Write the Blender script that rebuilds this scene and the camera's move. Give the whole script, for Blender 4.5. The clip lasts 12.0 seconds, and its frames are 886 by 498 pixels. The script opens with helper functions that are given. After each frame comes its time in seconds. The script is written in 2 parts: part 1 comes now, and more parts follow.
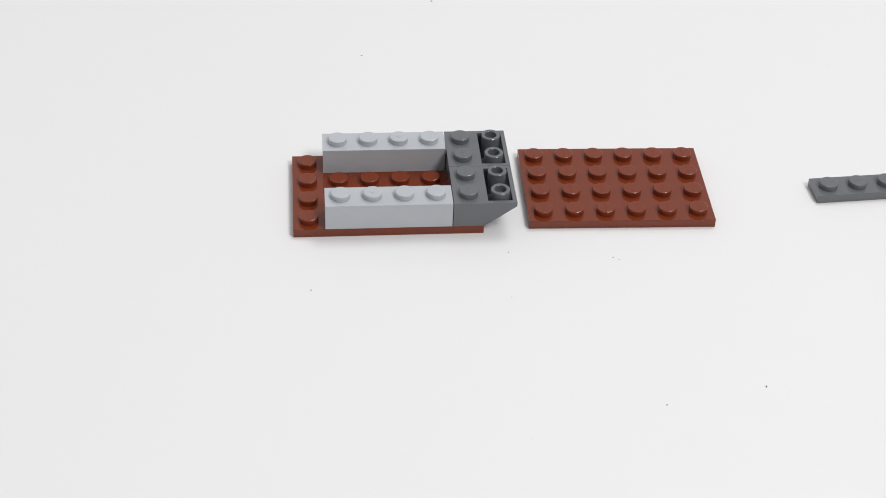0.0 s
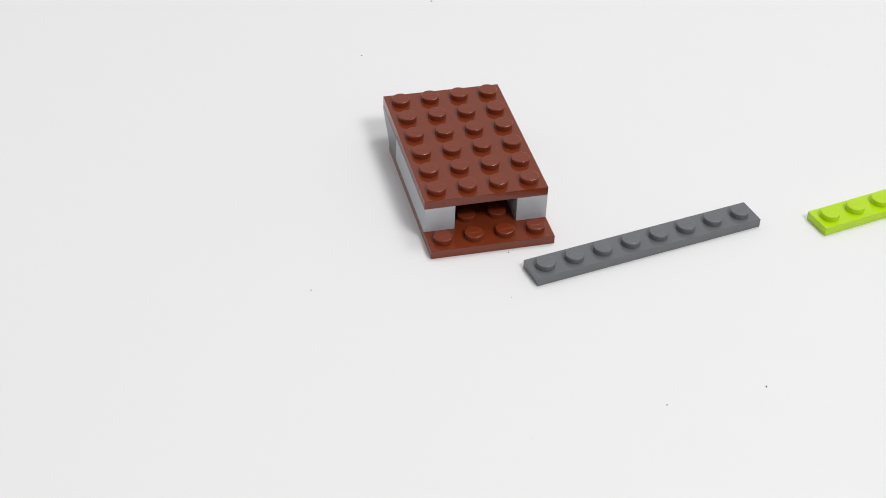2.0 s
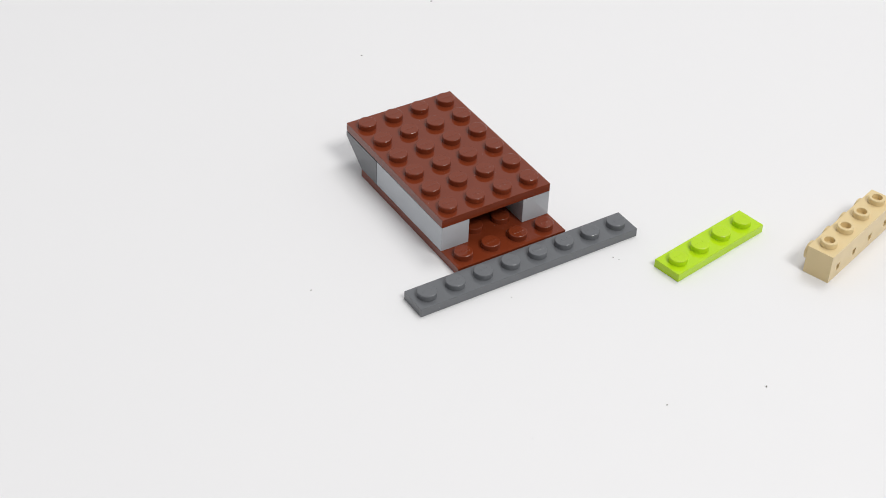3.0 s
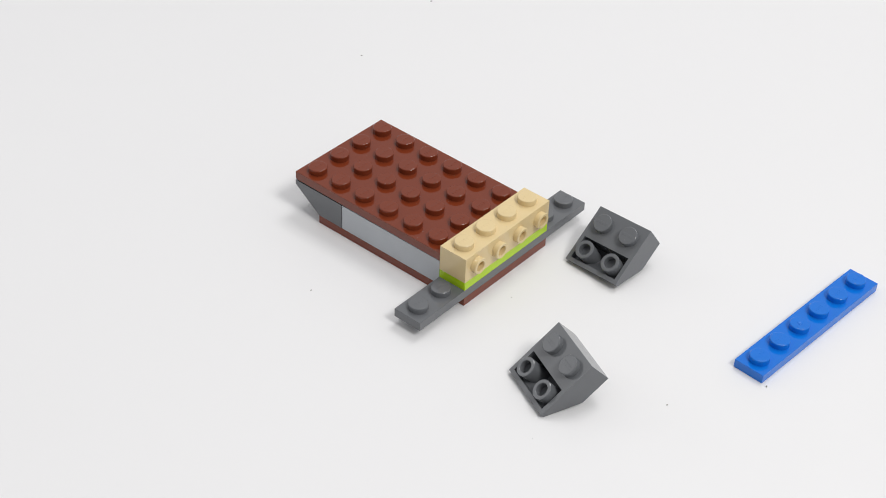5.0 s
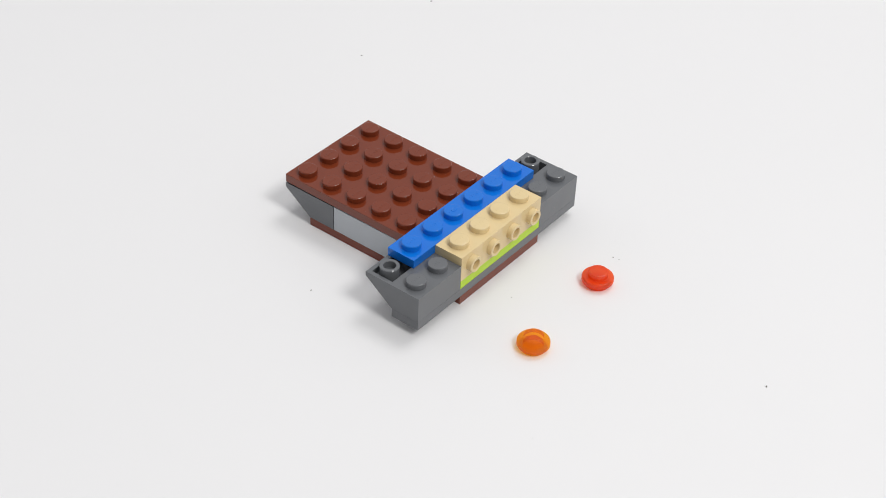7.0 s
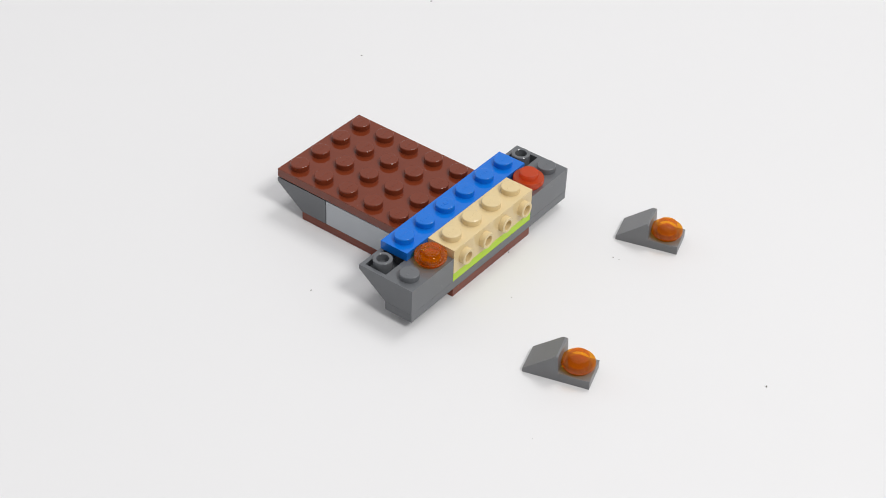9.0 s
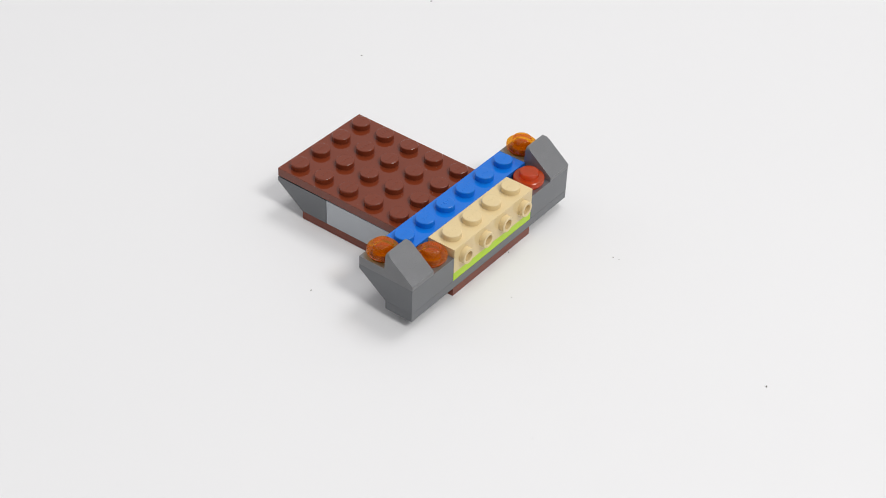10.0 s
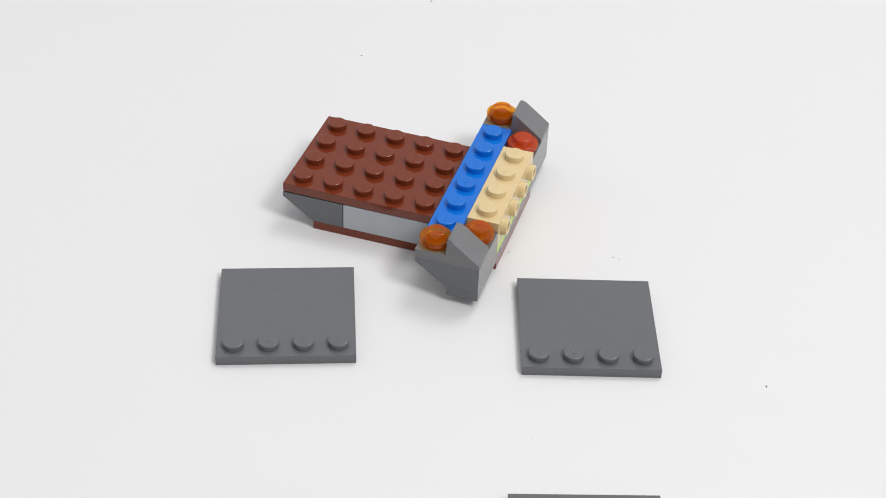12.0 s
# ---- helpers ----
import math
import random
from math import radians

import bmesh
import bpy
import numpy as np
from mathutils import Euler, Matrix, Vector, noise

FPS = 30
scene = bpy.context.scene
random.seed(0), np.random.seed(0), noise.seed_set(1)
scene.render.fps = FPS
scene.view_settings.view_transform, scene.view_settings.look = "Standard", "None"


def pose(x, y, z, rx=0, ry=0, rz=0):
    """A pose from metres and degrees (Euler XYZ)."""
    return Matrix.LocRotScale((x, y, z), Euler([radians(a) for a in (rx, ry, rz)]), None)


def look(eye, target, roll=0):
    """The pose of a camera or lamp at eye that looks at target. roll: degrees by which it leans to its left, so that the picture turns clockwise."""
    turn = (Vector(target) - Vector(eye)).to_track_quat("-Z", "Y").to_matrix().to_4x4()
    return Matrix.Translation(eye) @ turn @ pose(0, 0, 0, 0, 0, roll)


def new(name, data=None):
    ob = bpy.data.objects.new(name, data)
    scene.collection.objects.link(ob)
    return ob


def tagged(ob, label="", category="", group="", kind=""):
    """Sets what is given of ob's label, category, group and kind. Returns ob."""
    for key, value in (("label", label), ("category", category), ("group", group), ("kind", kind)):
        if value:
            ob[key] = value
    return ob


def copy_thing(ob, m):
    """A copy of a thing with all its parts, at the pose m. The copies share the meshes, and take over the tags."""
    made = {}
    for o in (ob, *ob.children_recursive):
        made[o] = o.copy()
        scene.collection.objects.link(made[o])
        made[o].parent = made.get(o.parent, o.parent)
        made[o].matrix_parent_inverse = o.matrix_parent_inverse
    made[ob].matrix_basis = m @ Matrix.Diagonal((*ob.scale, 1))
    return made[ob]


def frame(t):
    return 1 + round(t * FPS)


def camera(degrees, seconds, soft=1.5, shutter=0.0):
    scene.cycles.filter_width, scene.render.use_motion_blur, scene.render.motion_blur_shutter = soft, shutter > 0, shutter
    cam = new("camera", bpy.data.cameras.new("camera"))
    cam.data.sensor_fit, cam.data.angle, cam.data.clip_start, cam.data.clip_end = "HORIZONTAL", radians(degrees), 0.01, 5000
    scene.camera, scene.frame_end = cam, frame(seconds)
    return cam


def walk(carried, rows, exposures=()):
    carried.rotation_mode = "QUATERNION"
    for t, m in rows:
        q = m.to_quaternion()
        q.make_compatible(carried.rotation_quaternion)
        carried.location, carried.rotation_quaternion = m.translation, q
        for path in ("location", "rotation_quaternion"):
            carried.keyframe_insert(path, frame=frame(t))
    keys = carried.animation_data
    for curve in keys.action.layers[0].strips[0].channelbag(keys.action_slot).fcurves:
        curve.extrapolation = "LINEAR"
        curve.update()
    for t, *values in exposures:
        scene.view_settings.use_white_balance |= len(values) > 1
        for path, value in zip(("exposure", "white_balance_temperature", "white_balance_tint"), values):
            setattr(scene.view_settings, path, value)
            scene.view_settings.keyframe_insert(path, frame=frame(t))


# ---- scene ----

# All lengths below are in millimetres and turned into metres by MM.
MM = 0.001
CLIP = 12.0

# camera: stands still over the table
cam = camera(30.5, CLIP, 1.0)
EYE = look((0.0, 0.0, 0.2524), (0.0, 0.3177, 0.0), 2.456)
walk(cam, [(0.0, EYE), (CLIP, EYE)], exposures=[(0.0, 0.0), (CLIP, 0.0)])

# ---- light: a white tent with one big softbox ----
world = bpy.data.worlds.new("tent")
scene.world = world
world.use_nodes = True
wn, wl = world.node_tree.nodes, world.node_tree.links
back = wn["Background"]
# a white room with an added gradient, brighter behind and above the table
way = wn.new("ShaderNodeTexCoord")
toward = wn.new("ShaderNodeVectorMath")
toward.operation = "DOT_PRODUCT"
toward.inputs[1].default_value = (0.24, 0.72, 0.65)
fade = wn.new("ShaderNodeMapRange")
fade.interpolation_type = "SMOOTHSTEP"
fade.inputs["From Min"].default_value, fade.inputs["From Max"].default_value = -0.8, 1.0
fade.inputs["To Min"].default_value, fade.inputs["To Max"].default_value = 0.18, 0.60
wl.new(way.outputs["Generated"], toward.inputs[0])
wl.new(toward.outputs["Value"], fade.inputs["Value"])
wl.new(fade.outputs["Result"], back.inputs["Strength"])
back.inputs["Color"].default_value = (0.99, 0.985, 1.0, 1)


def softbox(name, eye, target, size, watts, colour=(1, 1, 1)):
    lamp = bpy.data.lights.new(name, "AREA")
    lamp.shape, lamp.size, lamp.energy, lamp.color = "SQUARE", size, watts, colour
    ob = new(name, lamp)
    ob.matrix_world = look(eye, target)
    return ob


softbox("softbox_key", (0.89, -0.53, 1.66), (0.0, 0.34, 0.0), 0.50, 18.5, (1.0, 0.985, 0.965))
softbox("softbox_back", (0.46, 0.95, 1.56), (0.0, 0.34, 0.0), 0.6, 7.7, (1.0, 0.99, 0.98))
softbox("softbox_side", (-1.51, 0.93, 0.76), (0.0, 0.32, 0.0), 0.7, 1.7, (0.985, 0.985, 1.0))


# ---- materials ----
def material(name):
    m = bpy.data.materials.new(name)
    m.use_nodes = True
    n, l = m.node_tree.nodes, m.node_tree.links
    return m, n, l, n["Principled BSDF"]


def wear(n, l, b, colour, rough, scale, relief, mottling, dust=0.0, deep=0.00005):
    """Two scales of variation: broad mottling of colour and gloss, fine relief."""
    geo = n.new("ShaderNodeTexCoord")
    info = n.new("ShaderNodeObjectInfo")
    move = n.new("ShaderNodeVectorMath")
    move.operation = "ADD"
    l.new(geo.outputs["Object"], move.inputs[0])
    l.new(info.outputs["Random"], move.inputs[1])
    broad = n.new("ShaderNodeTexNoise")
    broad.inputs["Scale"].default_value = scale
    broad.inputs["Detail"].default_value = 4
    fine = n.new("ShaderNodeTexNoise")
    fine.inputs["Scale"].default_value = scale * 14
    fine.inputs["Detail"].default_value = 3
    l.new(move.outputs[0], broad.inputs["Vector"])
    l.new(move.outputs[0], fine.inputs["Vector"])
    ramp = n.new("ShaderNodeMapRange")
    ramp.inputs["To Min"].default_value, ramp.inputs["To Max"].default_value = 1 - mottling, 1 + mottling
    l.new(broad.outputs["Fac"], ramp.inputs["Value"])
    mul = n.new("ShaderNodeVectorMath")
    mul.operation = "SCALE"
    mul.inputs[0].default_value = colour
    l.new(ramp.outputs["Result"], mul.inputs["Scale"])
    grit = n.new("ShaderNodeTexVoronoi")
    grit.inputs["Scale"].default_value = scale * 2.2
    l.new(move.outputs[0], grit.inputs["Vector"])
    dot = n.new("ShaderNodeMath")
    dot.operation = "LESS_THAN"
    dot.inputs[1].default_value = dust
    l.new(grit.outputs["Distance"], dot.inputs[0])
    dusty = n.new("ShaderNodeMix")
    dusty.data_type = "RGBA"
    l.new(dot.outputs[0], dusty.inputs["Factor"])
    l.new(mul.outputs[0], dusty.inputs["A"])
    dusty.inputs["B"].default_value = (0.42, 0.41, 0.40, 1)
    l.new(dusty.outputs["Result"], b.inputs["Base Color"])
    gloss = n.new("ShaderNodeMapRange")
    gloss.inputs["To Min"].default_value, gloss.inputs["To Max"].default_value = rough * 0.75, rough * 1.3
    l.new(fine.outputs["Fac"], gloss.inputs["Value"])
    l.new(gloss.outputs["Result"], b.inputs["Roughness"])
    bump = n.new("ShaderNodeBump")
    bump.inputs["Strength"].default_value = relief
    bump.inputs["Distance"].default_value = deep
    l.new(fine.outputs["Fac"], bump.inputs["Height"])
    l.new(bump.outputs["Normal"], b.inputs["Normal"])


def plastic(name, colour, rough=0.2, relief=0.08, mottling=0.05, deep=0.00005, scale=220.0):
    m, n, l, b = material(name)
    b.inputs["IOR"].default_value = 1.5
    wear(n, l, b, colour, rough, scale, relief, mottling, 0.03, deep)
    return m


def clear_plastic(name, tint_colour, glass_colour, glow_colour, glassy, glow_share):
    """See-through tinted plastic: bends and mirrors light, lets some pass straight as coloured shade, and has a diffuse
    share that stands in for its inner glow.
    """
    m, n, l, b = material(name)
    b.inputs["Base Color"].default_value = (*glass_colour, 1)
    b.inputs["Transmission Weight"].default_value = 1.0
    b.inputs["Roughness"].default_value = 0.0
    b.inputs["IOR"].default_value = 1.55
    tint = n.new("ShaderNodeBsdfTransparent")
    tint.inputs["Color"].default_value = (*tint_colour, 1)
    # diffuse colour brightens the clear body, in place of light piped through it
    glow_through = n.new("ShaderNodeBsdfTranslucent")
    glow_through.inputs["Color"].default_value = (*glow_colour, 1)
    first, second = n.new("ShaderNodeMixShader"), n.new("ShaderNodeMixShader")
    first.inputs["Fac"].default_value = glassy
    second.inputs["Fac"].default_value = glow_share
    l.new(tint.outputs[0], first.inputs[1])
    l.new(b.outputs[0], first.inputs[2])
    l.new(first.outputs[0], second.inputs[1])
    glow_front = n.new("ShaderNodeBsdfPrincipled")
    glow_front.inputs["Base Color"].default_value = (*glow_colour, 1)
    glow_front.inputs["Roughness"].default_value = 0.03
    glow_mix = n.new("ShaderNodeMixShader")
    l.new(glow_through.outputs[0], glow_mix.inputs[1])
    l.new(glow_front.outputs[0], glow_mix.inputs[2])
    l.new(glow_mix.outputs[0], second.inputs[2])
    coat, rim, shine = n.new("ShaderNodeBsdfGlossy"), n.new("ShaderNodeLayerWeight"), n.new("ShaderNodeMixShader")
    coat.inputs["Roughness"].default_value = 0.02
    rim.inputs["Blend"].default_value = 0.2
    faint = n.new("ShaderNodeMath")
    faint.operation = "MULTIPLY_ADD"
    faint.inputs[1].default_value, faint.inputs[2].default_value = 0.10, 0.02
    l.new(rim.outputs["Facing"], faint.inputs[0])
    l.new(faint.outputs[0], shine.inputs["Fac"])
    l.new(second.outputs[0], shine.inputs[1])
    l.new(coat.outputs[0], shine.inputs[2])
    l.new(shine.outputs[0], n["Material Output"].inputs["Surface"])
    return m


BROWN = plastic("brown_plastic", (0.180, 0.0330, 0.0115), 0.045, 0.025, 0.06)
LIGHT = plastic("light_grey_plastic", (0.47, 0.495, 0.525), 0.09, 0.04)
DARK = plastic("dark_grey_plastic", (0.140, 0.147, 0.157), 0.08, 0.04)
LIME = plastic("lime_plastic", (0.46, 0.70, 0.009), 0.12, 0.04)
TAN = plastic("tan_plastic", (0.74, 0.585, 0.32), 0.1, 0.04)
BLUE = plastic("blue_plastic", (0.0035, 0.165, 0.66), 0.07, 0.03)
GRAINY = plastic("grained_grey_plastic", (0.18, 0.183, 0.190), 0.32, 1.0, 0.12, 0.0001, 300.0)
ORANGE = clear_plastic("clear_orange_plastic", (1.0, 0.74, 0.02), (1.0, 0.66, 0.01), (1.0, 0.23, 0.0), 0.06, 0.26)
RED = clear_plastic("clear_red_plastic", (1.0, 0.42, 0.22), (1.0, 0.45, 0.25), (1.0, 0.18, 0.035), 0.05, 0.45)
paper_m, pn, pl, pb = material("white_paper")
wear(pn, pl, pb, (0.80, 0.80, 0.806), 0.55, 9.0, 0.15, 0.012)
speck_m = plastic("grey_dust", (0.16, 0.145, 0.13), 0.8)

# ---- mesh helpers ----
PITCH = 8.0
PLATE = 2.35
BRICK = 3 * PLATE
STUD_R, STUD_H = 2.42, 1.5
shared = {}


def finish(name, bm, mat):
    for v in bm.verts:
        v.co *= MM
    bmesh.ops.recalc_face_normals(bm, faces=bm.faces)
    me = bpy.data.meshes.new(name)
    bm.to_mesh(me)
    bm.free()
    me.materials.append(mat)
    for p in me.polygons:
        p.use_smooth = True
    me.set_sharp_from_angle(angle=radians(35))
    return me


def part(name, me, parent, place=(0, 0, 0), label="", turn=None):
    ob = new(name, me)
    ob.parent = parent
    ob.location = [c * MM for c in place]
    if turn:
        ob.rotation_euler = [radians(a) for a in turn]
    return tagged(ob, label)


def thing(name, label, category, group=""):
    return tagged(new(name), label, category, group)


def soften(bm, width=0.07, segments=2):
    edges = [e for e in bm.edges if len(e.link_faces) == 2 and e.calc_face_angle(0) > 0.5]
    bmesh.ops.bevel(bm, geom=edges, offset=width, segments=segments, affect="EDGES", clamp_overlap=True)


def block(bm, x0, y0, z0, x1, y1, z1):
    made = bmesh.ops.create_cube(bm, size=1)["verts"]
    for v in made:
        v.co = (x0 + (v.co.x + 0.5) * (x1 - x0), y0 + (v.co.y + 0.5) * (y1 - y0), z0 + (v.co.z + 0.5) * (z1 - z0))
    return made


def lathe(bm, profile, n=28):
    """A turned shape from (radius, height) pairs; radius 0 makes a tip."""
    rings = []
    for r, z in profile:
        if r == 0:
            rings.append([bm.verts.new((0, 0, z))])
        else:
            rings.append([bm.verts.new((r * math.cos(2 * math.pi * i / n), r * math.sin(2 * math.pi * i / n), z)) for i in range(n)])
    for a, b in zip(rings, rings[1:]):
        for i in range(n):
            j = (i + 1) % n
            if len(a) == 1:
                bm.faces.new((a[0], b[j], b[i]))
            elif len(b) == 1:
                bm.faces.new((a[i], a[j], b[0]))
            else:
                bm.faces.new((a[i], a[j], b[j], b[i]))


def stud_mesh(mat):
    """A stud with a rounded rim and a small raised mark of plain bars."""
    key = ("stud", mat.name)
    if key not in shared:
        bm = bmesh.new()
        e, R, T = 0.24, STUD_R, STUD_H
        lathe(bm, [(R, -0.02), (R, T - e - 0.05), (R, T - e), (R - 0.134 * e, T - 0.5 * e), (R - 0.5 * e, T - 0.134 * e), (R - e, T), (R - e - 0.06, T), (0, T)], 32)
        for i in range(4):
            made = block(bm, -0.5, -1.55 + i * 0.8, STUD_H - 0.01, 0.5, -0.98 + i * 0.8, STUD_H + 0.018)
            top = [v for v in made if v.co.z > STUD_H]
            for v in top:
                v.co.x *= 0.8
        shared[key] = finish("stud", bm, mat)
    return shared[key]


def tube_mesh(mat, bottom=-0.02, slant=0.0, height=STUD_H):
    """A hollow stud; slant lets its foot follow a sloping floor."""
    key = ("tube", mat.name, bottom, slant)
    if key not in shared:
        bm = bmesh.new()
        r, q = STUD_R, 1.5
        lathe(bm, [(r, bottom), (r, height - 0.2), (r, height - 0.15), (r - 0.15, height), (r - 0.18, height), (q + 0.15, height), (q + 0.12, height), (q, height - 0.12), (q, height - 0.16), (q, height - 1.9), (0, height - 1.9)], 28)
        for v in bm.verts:
            if abs(v.co.z - bottom) < 1e-6:
                v.co.z += slant * v.co.x
        shared[key] = finish("hollow_stud", bm, mat)
    return shared[key]


def mark(mat, parent, place):
    """The small round moulding mark that some studs carry on their top."""
    key = ("mark", mat.name)
    if key not in shared:
        bm = bmesh.new()
        lathe(bm, [(0.62, -0.02), (0.56, 0.10), (0.42, 0.13), (0.30, 0.10), (0.0, 0.03)], 14)
        shared[key] = finish("moulding_mark", bm, mat)
    return part("moulding_mark", shared[key], parent, place)


def box_mesh(name, mat, lx, ly, lz):
    key = (name, mat.name, lx, ly, lz)
    if key not in shared:
        bm = bmesh.new()
        g = 0.035
        block(bm, g, g, 0.0, lx - g, ly - g, lz - 0.005)
        soften(bm, 0.04)
        shared[key] = finish(name, bm, mat)
    return shared[key]


def studded(name, mat, nx, ny, height, label, category, group="", rows=None):
    """A plate or brick nx by ny studs, with its corner at the origin."""
    t = thing(name, label, category, group)
    part("body", box_mesh("body", mat, nx * PITCH, ny * PITCH, height), t)
    for i in range(nx):
        for j in range(ny):
            if rows is None or j in rows:
                part("stud", stud_mesh(mat), t, ((i + 0.5) * PITCH, (j + 0.5) * PITCH, height), turn=(0, 0, 90 if ny == 1 else 0))
    return t


# ---- large structure: the white sheet on the table ----
bm = bmesh.new()
bm.faces.new([bm.verts.new((x * 3000, y * 3000, 0)) for x, y in ((-1, -1), (1, -1), (1, 1), (-1, 1))])
tagged(new("ground", finish("ground", bm, paper_m)), "smooth white paper sheet covering the whole table", "table", kind="structure")


# ---- things ----
def slope_body_mesh(mat):
    """An upside-down 45 degree slope, 2 by 2 studs, with a well in its overhang."""
    key = ("slope", mat.name)
    if key in shared:
        return shared[key]
    h, lip, g = BRICK - 0.02, BRICK - 1.2, 0.05
    bm = bmesh.new()
    prof = [(g, 0), (8, 0), (16 - g, lip), (16 - g, h), (g, h)]
    a = [bm.verts.new((x, g, z)) for x, z in prof]
    b = [bm.verts.new((x, 16 - g, z)) for x, z in prof]
    bm.faces.new(a)
    bm.faces.new(b[::-1])
    for i in range(4):
        if i != 3:
            bm.faces.new((a[i], a[i + 1], b[i + 1], b[i]))
    bm.faces.new((a[4], a[0], b[0], b[4]))
    # top with the opening of the well
    x0, x1, y0, y1 = 8.7, 14.9, 1.1, 14.9
    rim = [bm.verts.new((x, y, h)) for x, y in ((x0, y0), (x1, y0), (x1, y1), (x0, y1))]
    low = [bm.verts.new((x, y, z)) for x, y, z in ((x0, y0, 1.1), (x1, y0, lip - 0.45), (x1, y1, lip - 0.45), (x0, y1, 1.1))]
    edge = [a[4], a[3], b[3], b[4]]
    for i in range(4):
        j = (i + 1) % 4
        bm.faces.new((edge[i], edge[j], rim[j], rim[i]))
        bm.faces.new((rim[i], rim[j], low[j], low[i]))
    bm.faces.new(low)
    soften(bm, 0.05)
    shared[key] = finish("body", bm, mat)
    return shared[key]


def inverted_slope(label, group):
    t = thing("inverted_slope_brick", label, "toy brick", group)
    part("body", slope_body_mesh(DARK), t)
    for y in (4, 12):
        part("stud", stud_mesh(DARK), t, (4, y, BRICK))
        part("hollow_stud", tube_mesh(DARK, -3.75, 0.62), t, (12, y, BRICK))
    return t


def tan_brick():
    t = thing("brick_with_side_studs", "tan plastic brick with four hollow studs on its side", "toy brick")
    bm = bmesh.new()
    g = 0.03
    h, cuts = BRICK - 0.02, (g, 8, 16, 24, 32 - g)
    inner, outer = [bm.verts.new((g, y, 0)) for y in cuts], [bm.verts.new((8 - g, y, 0)) for y in cuts]
    c = [bm.verts.new(p) for p in ((g, g, h), (8 - g, g, h), (8 - g, 32 - g, h), (g, 32 - g, h))]
    bm.faces.new(c)
    bm.faces.new([*inner, c[3], c[0]])
    bm.faces.new([*outer, c[2], c[1]])
    bm.faces.new((inner[0], outer[0], c[1], c[0]))
    bm.faces.new((inner[4], outer[4], c[2], c[3]))
    for i in range(4):
        # one small blind hole a stud in the underside
        y = 4 + 8 * i
        edge = [inner[i], outer[i], outer[i + 1], inner[i + 1]]
        rim = [bm.verts.new(p) for p in ((4.0, y - 0.9, 0), (6.0, y - 0.6, 0), (6.0, y + 0.6, 0), (4.0, y + 0.9, 0))]
        low = [bm.verts.new((v.co.x, v.co.y, 2.4)) for v in rim]
        for m in range(4):
            n = (m + 1) % 4
            bm.faces.new((edge[m], edge[n], rim[n], rim[m]))
            bm.faces.new((rim[m], rim[n], low[n], low[m]))
        bm.faces.new(low)
    soften(bm)
    part("body", finish("body", bm, TAN), t)
    for i in range(4):
        part("stud", stud_mesh(TAN), t, (4, 4 + 8 * i, BRICK), turn=(0, 0, 0))
        part("side_stud", tube_mesh(TAN, -0.05, 0.0, 1.5), t, (g, 4 + 8 * i, 3.6), turn=(0, -90, 0)).scale = (0.88, 0.88, 1.0)
    return t


def round_plate(mat, label, group=""):
    """A one-stud round plate: narrow foot, wide flange, stud on top."""
    t = thing("round_plate", label, "toy plate", group)
    bm = bmesh.new()
    lathe(bm, [(0, 2.6), (1.3, 2.6), (1.5, 2.45), (1.5, 1.75), (1.6, 1.62), (2.36, 1.6), (2.46, 1.5), (2.48, 0.0), (3.15, 0.0), (3.25, 0.15), (3.25, 0.75), (3.7, 0.85), (3.95, 1.1), (3.95, PLATE - 0.3), (3.86, PLATE - 0.1), (3.7, PLATE), (3.6, PLATE), (STUD_R + 0.1, PLATE), (STUD_R, PLATE + 0.1), (STUD_R, PLATE + STUD_H - 0.3), (STUD_R - 0.08, PLATE + STUD_H - 0.1), (STUD_R - 0.25, PLATE + STUD_H), (STUD_R - 0.35, PLATE + STUD_H), (0, PLATE + STUD_H)], 48)
    part("body", finish("body", bm, mat), t)
    return t


def wedge(label, group):
    """A slope one stud wide, cut down to a plate with a stud behind its peak."""
    t = thing("wedge_slope", label, "toy slope", group)
    g, lip, h, r = 0.03, 1.15, BRICK, 1.0
    bm = bmesh.new()
    rings = []
    # slices across its width; the crest drops in a rounded corner at both sides
    inset = (0.0, 0.08, 0.25, 0.5, 0.75, 1.0)
    for y, d in [(g + d, d) for d in inset] + [(8 - g - d, d) for d in reversed(inset)]:
        top = h - r + math.sqrt(r * r - (r - d) ** 2)
        front, rear = g + (top - lip) / (h - lip) * 7.57, 8.4 - 0.3 * (top - PLATE) / (h - PLATE)
        prof = [(g, 0), (16 - g, 0), (16 - g, PLATE), (8.4, PLATE), (rear, top - 0.06), (rear - 0.08, top), (front, top), (g, lip)]
        rings.append([bm.verts.new((x, y, z)) for x, z in prof])
    bm.faces.new(rings[0])
    bm.faces.new(rings[-1][::-1])
    for p, q in zip(rings, rings[1:]):
        for i in range(len(p)):
            j = (i + 1) % len(p)
            bm.faces.new((p[i], p[j], q[j], q[i]))
    part("body", finish("body", bm, GRAINY), t)
    part("stud", stud_mesh(DARK), t, (12, 4, PLATE))
    return t


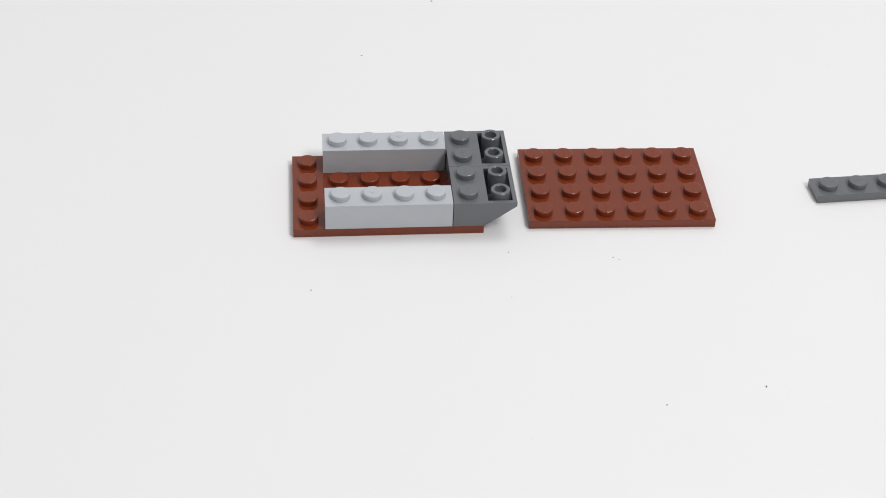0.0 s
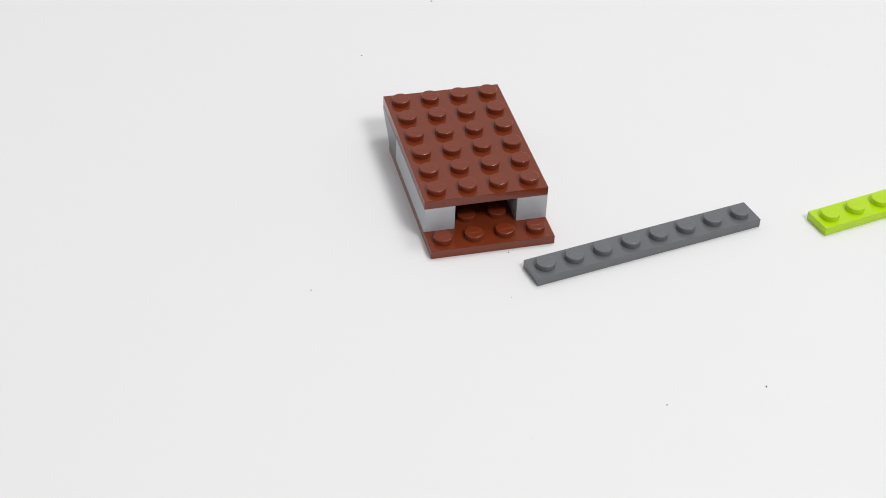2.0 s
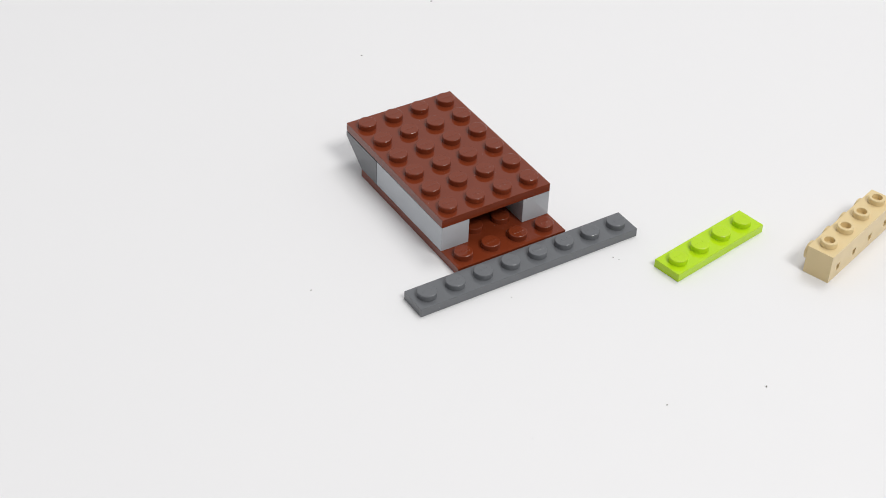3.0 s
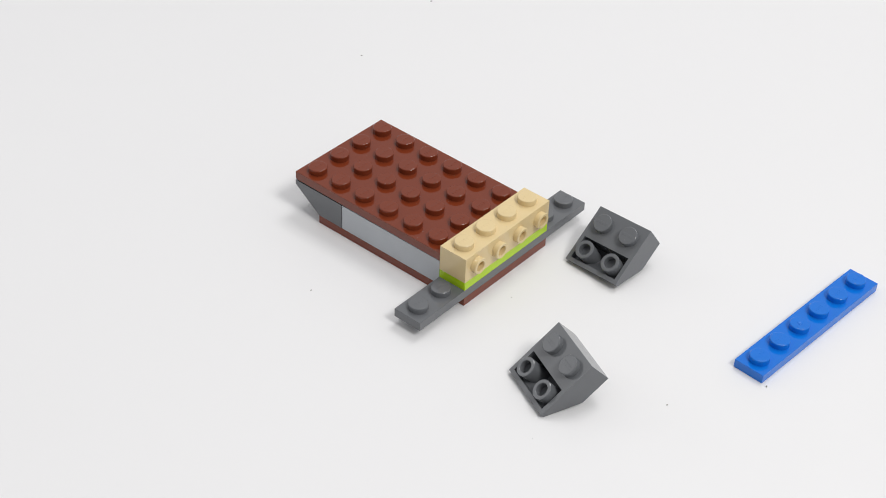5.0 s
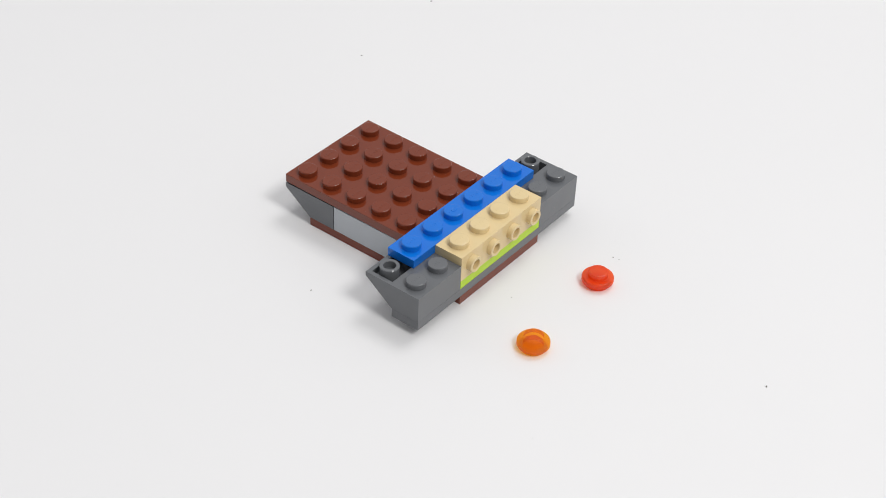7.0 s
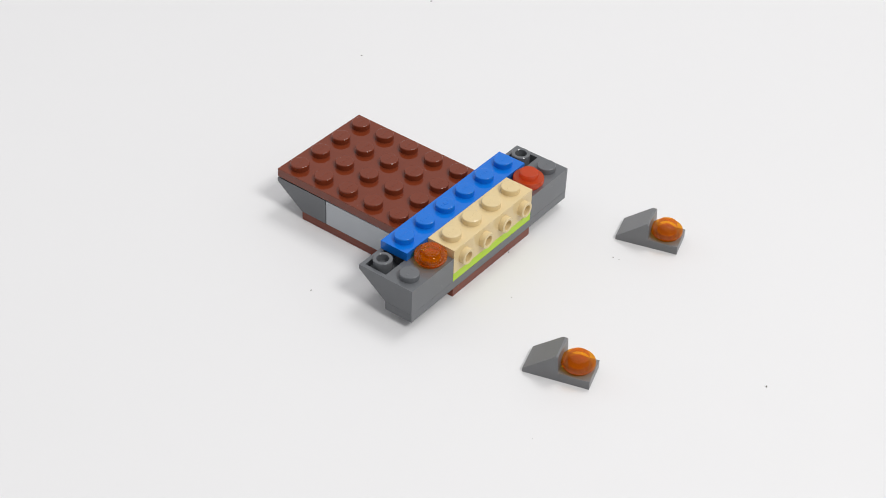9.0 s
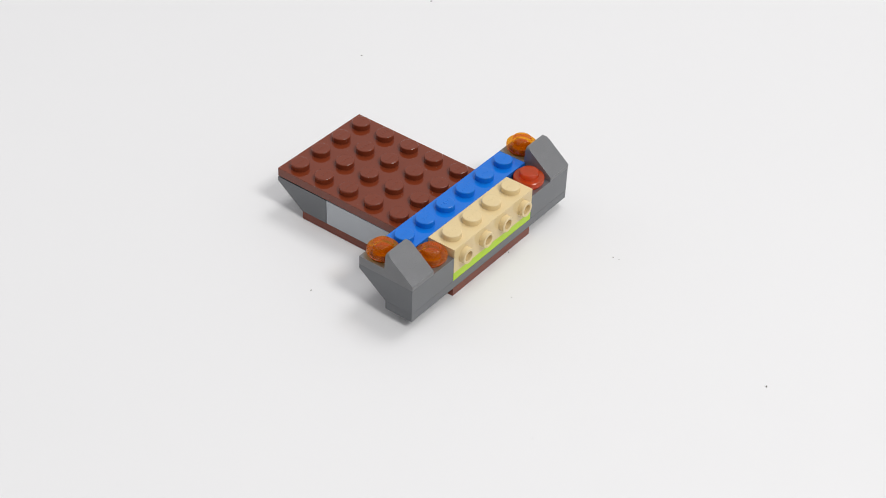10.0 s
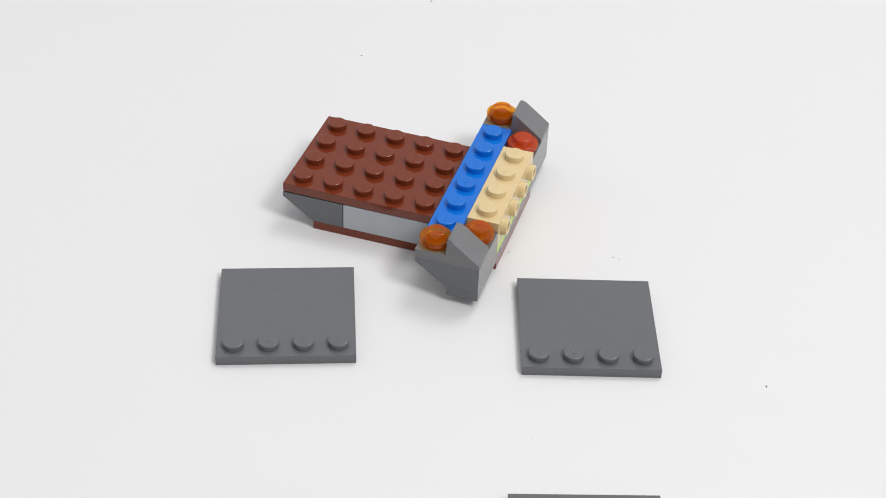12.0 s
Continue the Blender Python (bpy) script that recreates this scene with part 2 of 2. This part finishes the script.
base = studded("base_plate", BROWN, 6, 4, PLATE, "reddish brown plate under the model, six by four studs", "toy plate")
brick_a = studded("brick", LIGHT, 4, 1, BRICK, "light grey brick, four studs long, on the brown base", "toy brick", "light grey bricks")
brick_b = copy_thing(brick_a, Matrix())
mark(LIGHT, brick_a, (12, 4, BRICK + STUD_H))
mark(LIGHT, brick_b, (20, 4, BRICK + STUD_H))
slope_a = inverted_slope("dark grey inverted slope with hollow studs, at the stern", "stern slopes")
slope_b = copy_thing(slope_a, Matrix())
deck = studded("deck_plate", BROWN, 6, 4, PLATE, "glossy reddish brown plate laid over the bricks as deck", "toy plate")
cross = studded("long_plate", DARK, 8, 1, PLATE, "dark grey plate, one by eight studs", "toy plate")
green = studded("lime_plate", LIME, 4, 1, PLATE, "bright lime green plate, one by four studs", "toy plate")
tan = tan_brick()
near_slope = inverted_slope("dark grey inverted slope with hollow studs, for the cross plate", "side slopes")
far_slope = copy_thing(near_slope, Matrix())
blue = studded("blue_plate", BLUE, 6, 1, PLATE, "bright blue plate, one by six studs", "toy plate")
mark(BLUE, blue, (20, 4, PLATE + STUD_H))
red_round = round_plate(RED, "see-through neon red round plate with one stud")
orange_round = round_plate(ORANGE, "see-through orange round plate with one stud", "orange round plates")
orange_near = copy_thing(orange_round, Matrix())
orange_far = copy_thing(orange_round, Matrix())
near_wedge = wedge("grained dark grey slope with a plate and stud behind it", "wedge slopes")
far_wedge = copy_thing(near_wedge, Matrix())
tile_a = studded("tile_plate", DARK, 4, 4, PLATE, "smooth dark grey square tile with studs along one edge", "toy tile", "edge-studded tiles", rows=(0,))
mark(DARK, tile_a, (12, 4, PLATE + STUD_H))
tile_b = copy_thing(tile_a, Matrix())
tile_c = copy_thing(tile_a, Matrix())
tile_d = copy_thing(tile_a, Matrix())


def speck(x, y, size, turn):
    bm = bmesh.new()
    bmesh.ops.create_icosphere(bm, subdivisions=1, radius=1)
    for v in bm.verts:
        v.co = (v.co.x * size * 1.2, v.co.y * size * 0.6, max(0.0, 0.1 + v.co.z * size * 0.4))
    ob = new("dust_speck", finish("dust_speck", bm, speck_m))
    ob.matrix_basis = pose(x * MM, y * MM, 0, 0, 0, turn)
    return tagged(ob, "tiny grey speck of dust on the white sheet", "dust", "dust specks")


specks = [speck(x, y, s, a) for x, y, s, a in (
    (-26.2, 407, .28, 10), (-31.3, 299.5, .2, 40), (16.4, 317.4, .24, 80), (42.5, 317.2, .2, -20), (43.9, 316.4, .15, 0),
    (17, 300, .14, 30), (75, 272.4, .3, 60), (-6.9, 440.3, .3, 0), (21.3, 252.4, .12, 15))]
swept = speck(51.7, 264.9, .22, 10)


# ---- movement: the film is made of still steps, each held for 8/30 s ----
def at(k):
    return max(0.0, (4 + 8 * k) / 30)


def mm(x, y, z=0.0, rx=0, ry=0, rz=0):
    return pose(x * MM, y * MM, z * MM, rx, ry, rz)


def steps(ob, states):
    """Hold each pose from its step to the next one. Far turns pass through a pose half way."""
    rows, order, late = [], sorted(states.items()), None
    for i, (k, m) in enumerate(order):
        last = i + 1 == len(order)
        rows.append((late or at(k), m))
        late = None
        if last:
            rows.append((CLIP, m))
            break
        end, after = at(order[i + 1][0]), order[i + 1][1]
        p, q = m.to_quaternion(), after.to_quaternion()
        if p.dot(q) < 0:
            q.negate()
        wide = p.rotation_difference(q).angle > radians(80)
        early = wide and round(end * 30) % 3 == 0
        held = end - (2 if early else 1) / 30
        if held > at(k) + 0.01:
            rows.append((held, m))
        if wide:
            half = Matrix.LocRotScale(m.translation.lerp(after.translation, 0.5), p.slerp(q, 0.5), None)
            rows.append((end - 1 / 30 if early else end, half))
            late = end if early else end + 1 / 30
    walk(ob, rows)


def motions():
    H = {}
    for k, x, y, rz in ((-1, -37.6, 319.7, 6.2), (0, -38.6, 319.3, 6.2), (1, -33.2, 320.2, 8.5), (3, -33.1, 320.3, 9.0),
                        (4, -17.1, 316.6, 38.8), (5, 3.15, 322.6, 66.5), (6, 20.0, 326.3, 89.2), (7, 27.95, 321.9, 105.5),
                        (9, 31.25, 323.0, 122.4), (10, 30.7, 324.55, 123.2), (11, 28.9, 322.4, 135.5), (12, 28.5, 322.6, 136.2),
                        (13, 28.0, 322.4, 137.1), (14, 27.5, 322.1, 138.0), (15, 27.0, 321.8, 138.9), (16, 26.5, 321.5, 139.8),
                        (17, 25.7, 320.9, 140.9), (20, 24.6, 322.5, 143.6), (21, 24.7, 322.0, 142.7), (25, 23.7, 322.2, 143.2),
                        (28, 22.7, 323.45, 143.6), (30, 22.05, 324.6, 143.8), (32, 21.55, 325.2, 144.0), (37, 21.6, 325.45, 144.0),
                        (44, 22.1, 341.2, 163.8)):
        H[k] = mm(x, y, 0, 0, 0, rz)

    def hull(k):
        return H[max(j for j in H if j <= k)]

    def joined(free, first, offset):
        """Free poses, then fixed to the hull from step first on."""
        out = dict(free)
        for k in [first] + [j for j in H if j > first]:
            out[k] = hull(k) @ offset
        return out

    P, B = PLATE, BRICK
    steps(base, dict(H))
    for ob, off in ((brick_a, mm(8, 0, P)), (brick_b, mm(8, 24, P)), (slope_a, mm(40.12, 0, P)), (slope_b, mm(40.12, 16, P))):
        steps(ob, joined({}, -1, off))
    steps(deck, joined({-1: mm(21.6, 327.4, 0, 0, 0, 5.0), 0: mm(11.6, 324.4, 11.3, .5, 14.1, 9.1), 1: mm(-9.4, 322.2, 12.1, -.9, -.4, 7.9),
                        2: mm(-23.1, 316.9, 14.8, -1.9, -.6, 8.2)}, 3, mm(8, 0, P + B + 0.05, 0, -0.4, 0)))
    steps(cross, joined({-1: mm(97.45, 343.6, 0, 0, 0, 9.8), 1: mm(97.0, 343.6, 0, 0, 0, 9.8), 3: mm(88.55, 344.95, 0, 0, 0, 8.3), 4: mm(68.4, 340.4, 0, 0, 0, 9.0),
                         5: mm(57.0, 334.5, 0, 0, 0, 12.4), 6: mm(35.6, 324.0, 0, 0, 0, 16.7), 7: mm(23.4, 304.6, 0, 0, 0, 25.9),
                         8: mm(6.8, 294.0, 0, 0, 0, 30.1), 9: mm(-3.4, 287.3, 0, 0, 0, 33.3), 10: mm(-4.5, 291.2, 0, 0, 0, 33.4)},
                        11, mm(0, 48, P, 0, 0, -90)))
    steps(green, joined({-1: mm(150, 352, 0, 0, 0, 15), 5: mm(132, 347, 0, 0, 0, 16), 6: mm(114.8, 340.4, 0, 0, 0, 20), 7: mm(97.3, 329.7, 0, 0, 0, 27.2),
                         8: mm(78.4, 320.5, 0, 0, 0, 39.5), 9: mm(63.8, 316.1, 0, 0, 0, 38.4), 10: mm(57.9, 308.5, 0, 0, 0, 42.9),
                         11: mm(48.2, 305.5, 0, 0, 0, 43.2), 12: mm(34.0, 304.0, 0, 0, 0, 45.0)}, 13, mm(0, 32, 2 * P, 0, 0, -90)))
    lying = (0, 90, 140.0)
    steps(tan, joined({-1: mm(160, 350, 8, *lying), 8: mm(148, 347, 8, *lying), 9: mm(126.0, 341.5, 8, *lying), 10: mm(115.1, 335.5, 8, 0, 90, 141.0),
                       11: mm(106.2, 334.2, 8, *lying), 12: mm(92, 330, 8, *lying), 13: mm(73, 325, 8, *lying), 14: mm(54, 319, 8, *lying)},
                      15, mm(0, 0, 3 * P)))
    lean_f, lean_n = (-2.8, 37.0, -41.8), (0.1, 40.5, -31.5)
    steps(far_slope, joined({-1: mm(150, 335, 5.6, *lean_f), 14: mm(120, 330, 5.6, *lean_f), 15: mm(92, 326, 5.6, *lean_f), 16: mm(61, 321, 5.6, *lean_f),
                             17: mm(32.8, 317.2, 5.6, *lean_f), 18: mm(41.8, 327.4, 4.6, 4.6, 35.1, -130.0), 20: mm(45.2, 325.2, 0, 0, 0, 164.1)},
                            21, mm(0, -16, 2 * P)))
    steps(near_slope, joined({-1: mm(150, 280, 5.95, *lean_n), 14: mm(120, 278, 5.95, *lean_n), 15: mm(94, 276, 5.95, *lean_n), 16: mm(66, 274, 5.95, *lean_n),
                              17: mm(38.3, 272.7, 5.95, *lean_n), 18: mm(31.1, 280.5, 6.4, -0.5, 41.7, -154.5), 19: mm(20.9, 291.3, 6.1, -1.6, 40.2, -156.1),
                              20: mm(18.4, 285.9, 4.6, 3.5, 35.4, 160.2)}, 21, mm(0, 32, 2 * P)))
    steps(blue, joined({-1: mm(180, 282, 0, 0, 0, 60), 16: mm(112, 281, 0, 0, 0, 60), 17: mm(90.8, 278.7, 0, 0, 0, 58.6), 18: mm(74.0, 273.3, 0, 0, 0, 47.2),
                        19: mm(60.4, 269.6, 0, 0, 0, 49.4), 20: mm(43.0, 264.9, 0, 0, 0, 54.8), 21: mm(39.0, 265.0, 0, 0, 0, 57.9),
                        22: mm(25.3, 268.5, 0, 0, 0, 54.7), 23: mm(13.8, 272.8, 0, 0, 0, 52.8), 24: mm(24.2, 266.4, 4.6, 1.2, -15.0, 114.0)},
                       25, mm(8, 40, 2 * P + B, 0, 0, -90)))
    top = 2 * P + B
    steps(red_round, joined({-1: mm(160, 303), 19: mm(124, 302), 20: mm(104.5, 300.4), 21: mm(85.6, 299.2), 22: mm(67.2, 303.8), 23: mm(55.4, 307.2),
                             24: mm(41.8, 308.0), 25: mm(38.0, 307.0), 26: mm(31.8, 318.9)}, 27, mm(4, -4, top)))
    steps(orange_round, joined({-1: mm(160, 286), 19: mm(124, 286), 20: mm(105.2, 285.2), 21: mm(87.0, 281.8), 22: mm(64.2, 280.6), 23: mm(47.0, 285.6),
                                24: mm(33.5, 285.8), 25: mm(21.9, 282.5), 26: mm(13.4, 291.1)}, 27, mm(4, 36, top)))
    wn_, wf_ = {}, {}
    for k, x, y, rz in ((-1, 160, 276, -16), (29, 92, 275, -16), (30, 66, 274.6, -16.4), (31, 43, 274, -16.5), (32, 22.5, 272.9, -16.7), (33, 19.2, 274.0, -19.1), (34, 15.8, 268.9, 56.4),
                        (35, 15.3, 270.6, 113.7), (36, 13.9, 280.2, 151.8)):
        wn_[k] = mm(x, y, 0, 0, 0, rz)
    for k, x, y, rz in ((-1, 170, 324, -20), (29, 113, 323, -20), (30, 90, 322.4, -20.5), (31, 67, 321.8, -21), (32, 47.5, 320.9, -21.2), (33, 43.4, 324.7, -19.4), (34, 47.8, 320.4, 62.4),
                        (35, 49.1, 329.2, 103.9), (36, 47.4, 330.7, 148.3)):
        wf_[k] = mm(x, y, 0, 0, 0, rz)
    wn_, wf_ = joined(wn_, 37, mm(0, 40, top)), joined(wf_, 37, mm(0, -16, top))
    steps(near_wedge, wn_)
    steps(far_wedge, wf_)
    for ob, carrier, free in ((orange_near, wn_, {-1: mm(190, 268), 29: mm(116, 268), 30: mm(92, 268), 31: mm(69, 268), 32: mm(47.9, 267.8)}),
                              (orange_far, wf_, {-1: mm(200, 318), 29: mm(137, 318), 30: mm(114, 317.6), 31: mm(91, 317.3), 32: mm(70.9, 317.1)})):
        rows = dict(free)
        for k, m in carrier.items():
            if k > 32:
                rows[k] = m @ mm(12, 4, P)
        steps(ob, rows)

    def slide(ob, *rows):
        steps(ob, {k: mm(x, y, 0, 0, 0, rz) for k, x, y, rz in rows})

    slide(tile_a, (-1, -44, 170, 2), (38, -41.9, 210.2, 2.0), (39, -37.3, 223.7, 1.5), (40, -37.3, 233.9, .9), (41, -39.0, 246.2, .6), (42, -47.0, 258.1, 3.8), (43, -50.55, 271.6, 5.0))
    slide(tile_b, (-1, 22, 166, 4), (38, 20.9, 208.0, 3.7), (39, 20.2, 225.9, 1.5), (40, 18.7, 237.3, -.3), (41, 15.9, 247.5, .8), (42, 15.0, 261.2, 1.0), (43, 19.1, 272.8, 1.6))
    slide(tile_c, (-1, -17, 150, 184), (43, -17, 190, 184), (44, -19.4, 230.3, 183.4))
    slide(tile_d, (-1, 50, 150, 185), (43, 50, 190, 185), (44, 47.6, 235.2, 182.4))
    slide(swept, (-1, 51.7, 264.9, 10), (20, 48.0, 262.0, 30), (22, 39, 150, 60))


motions()
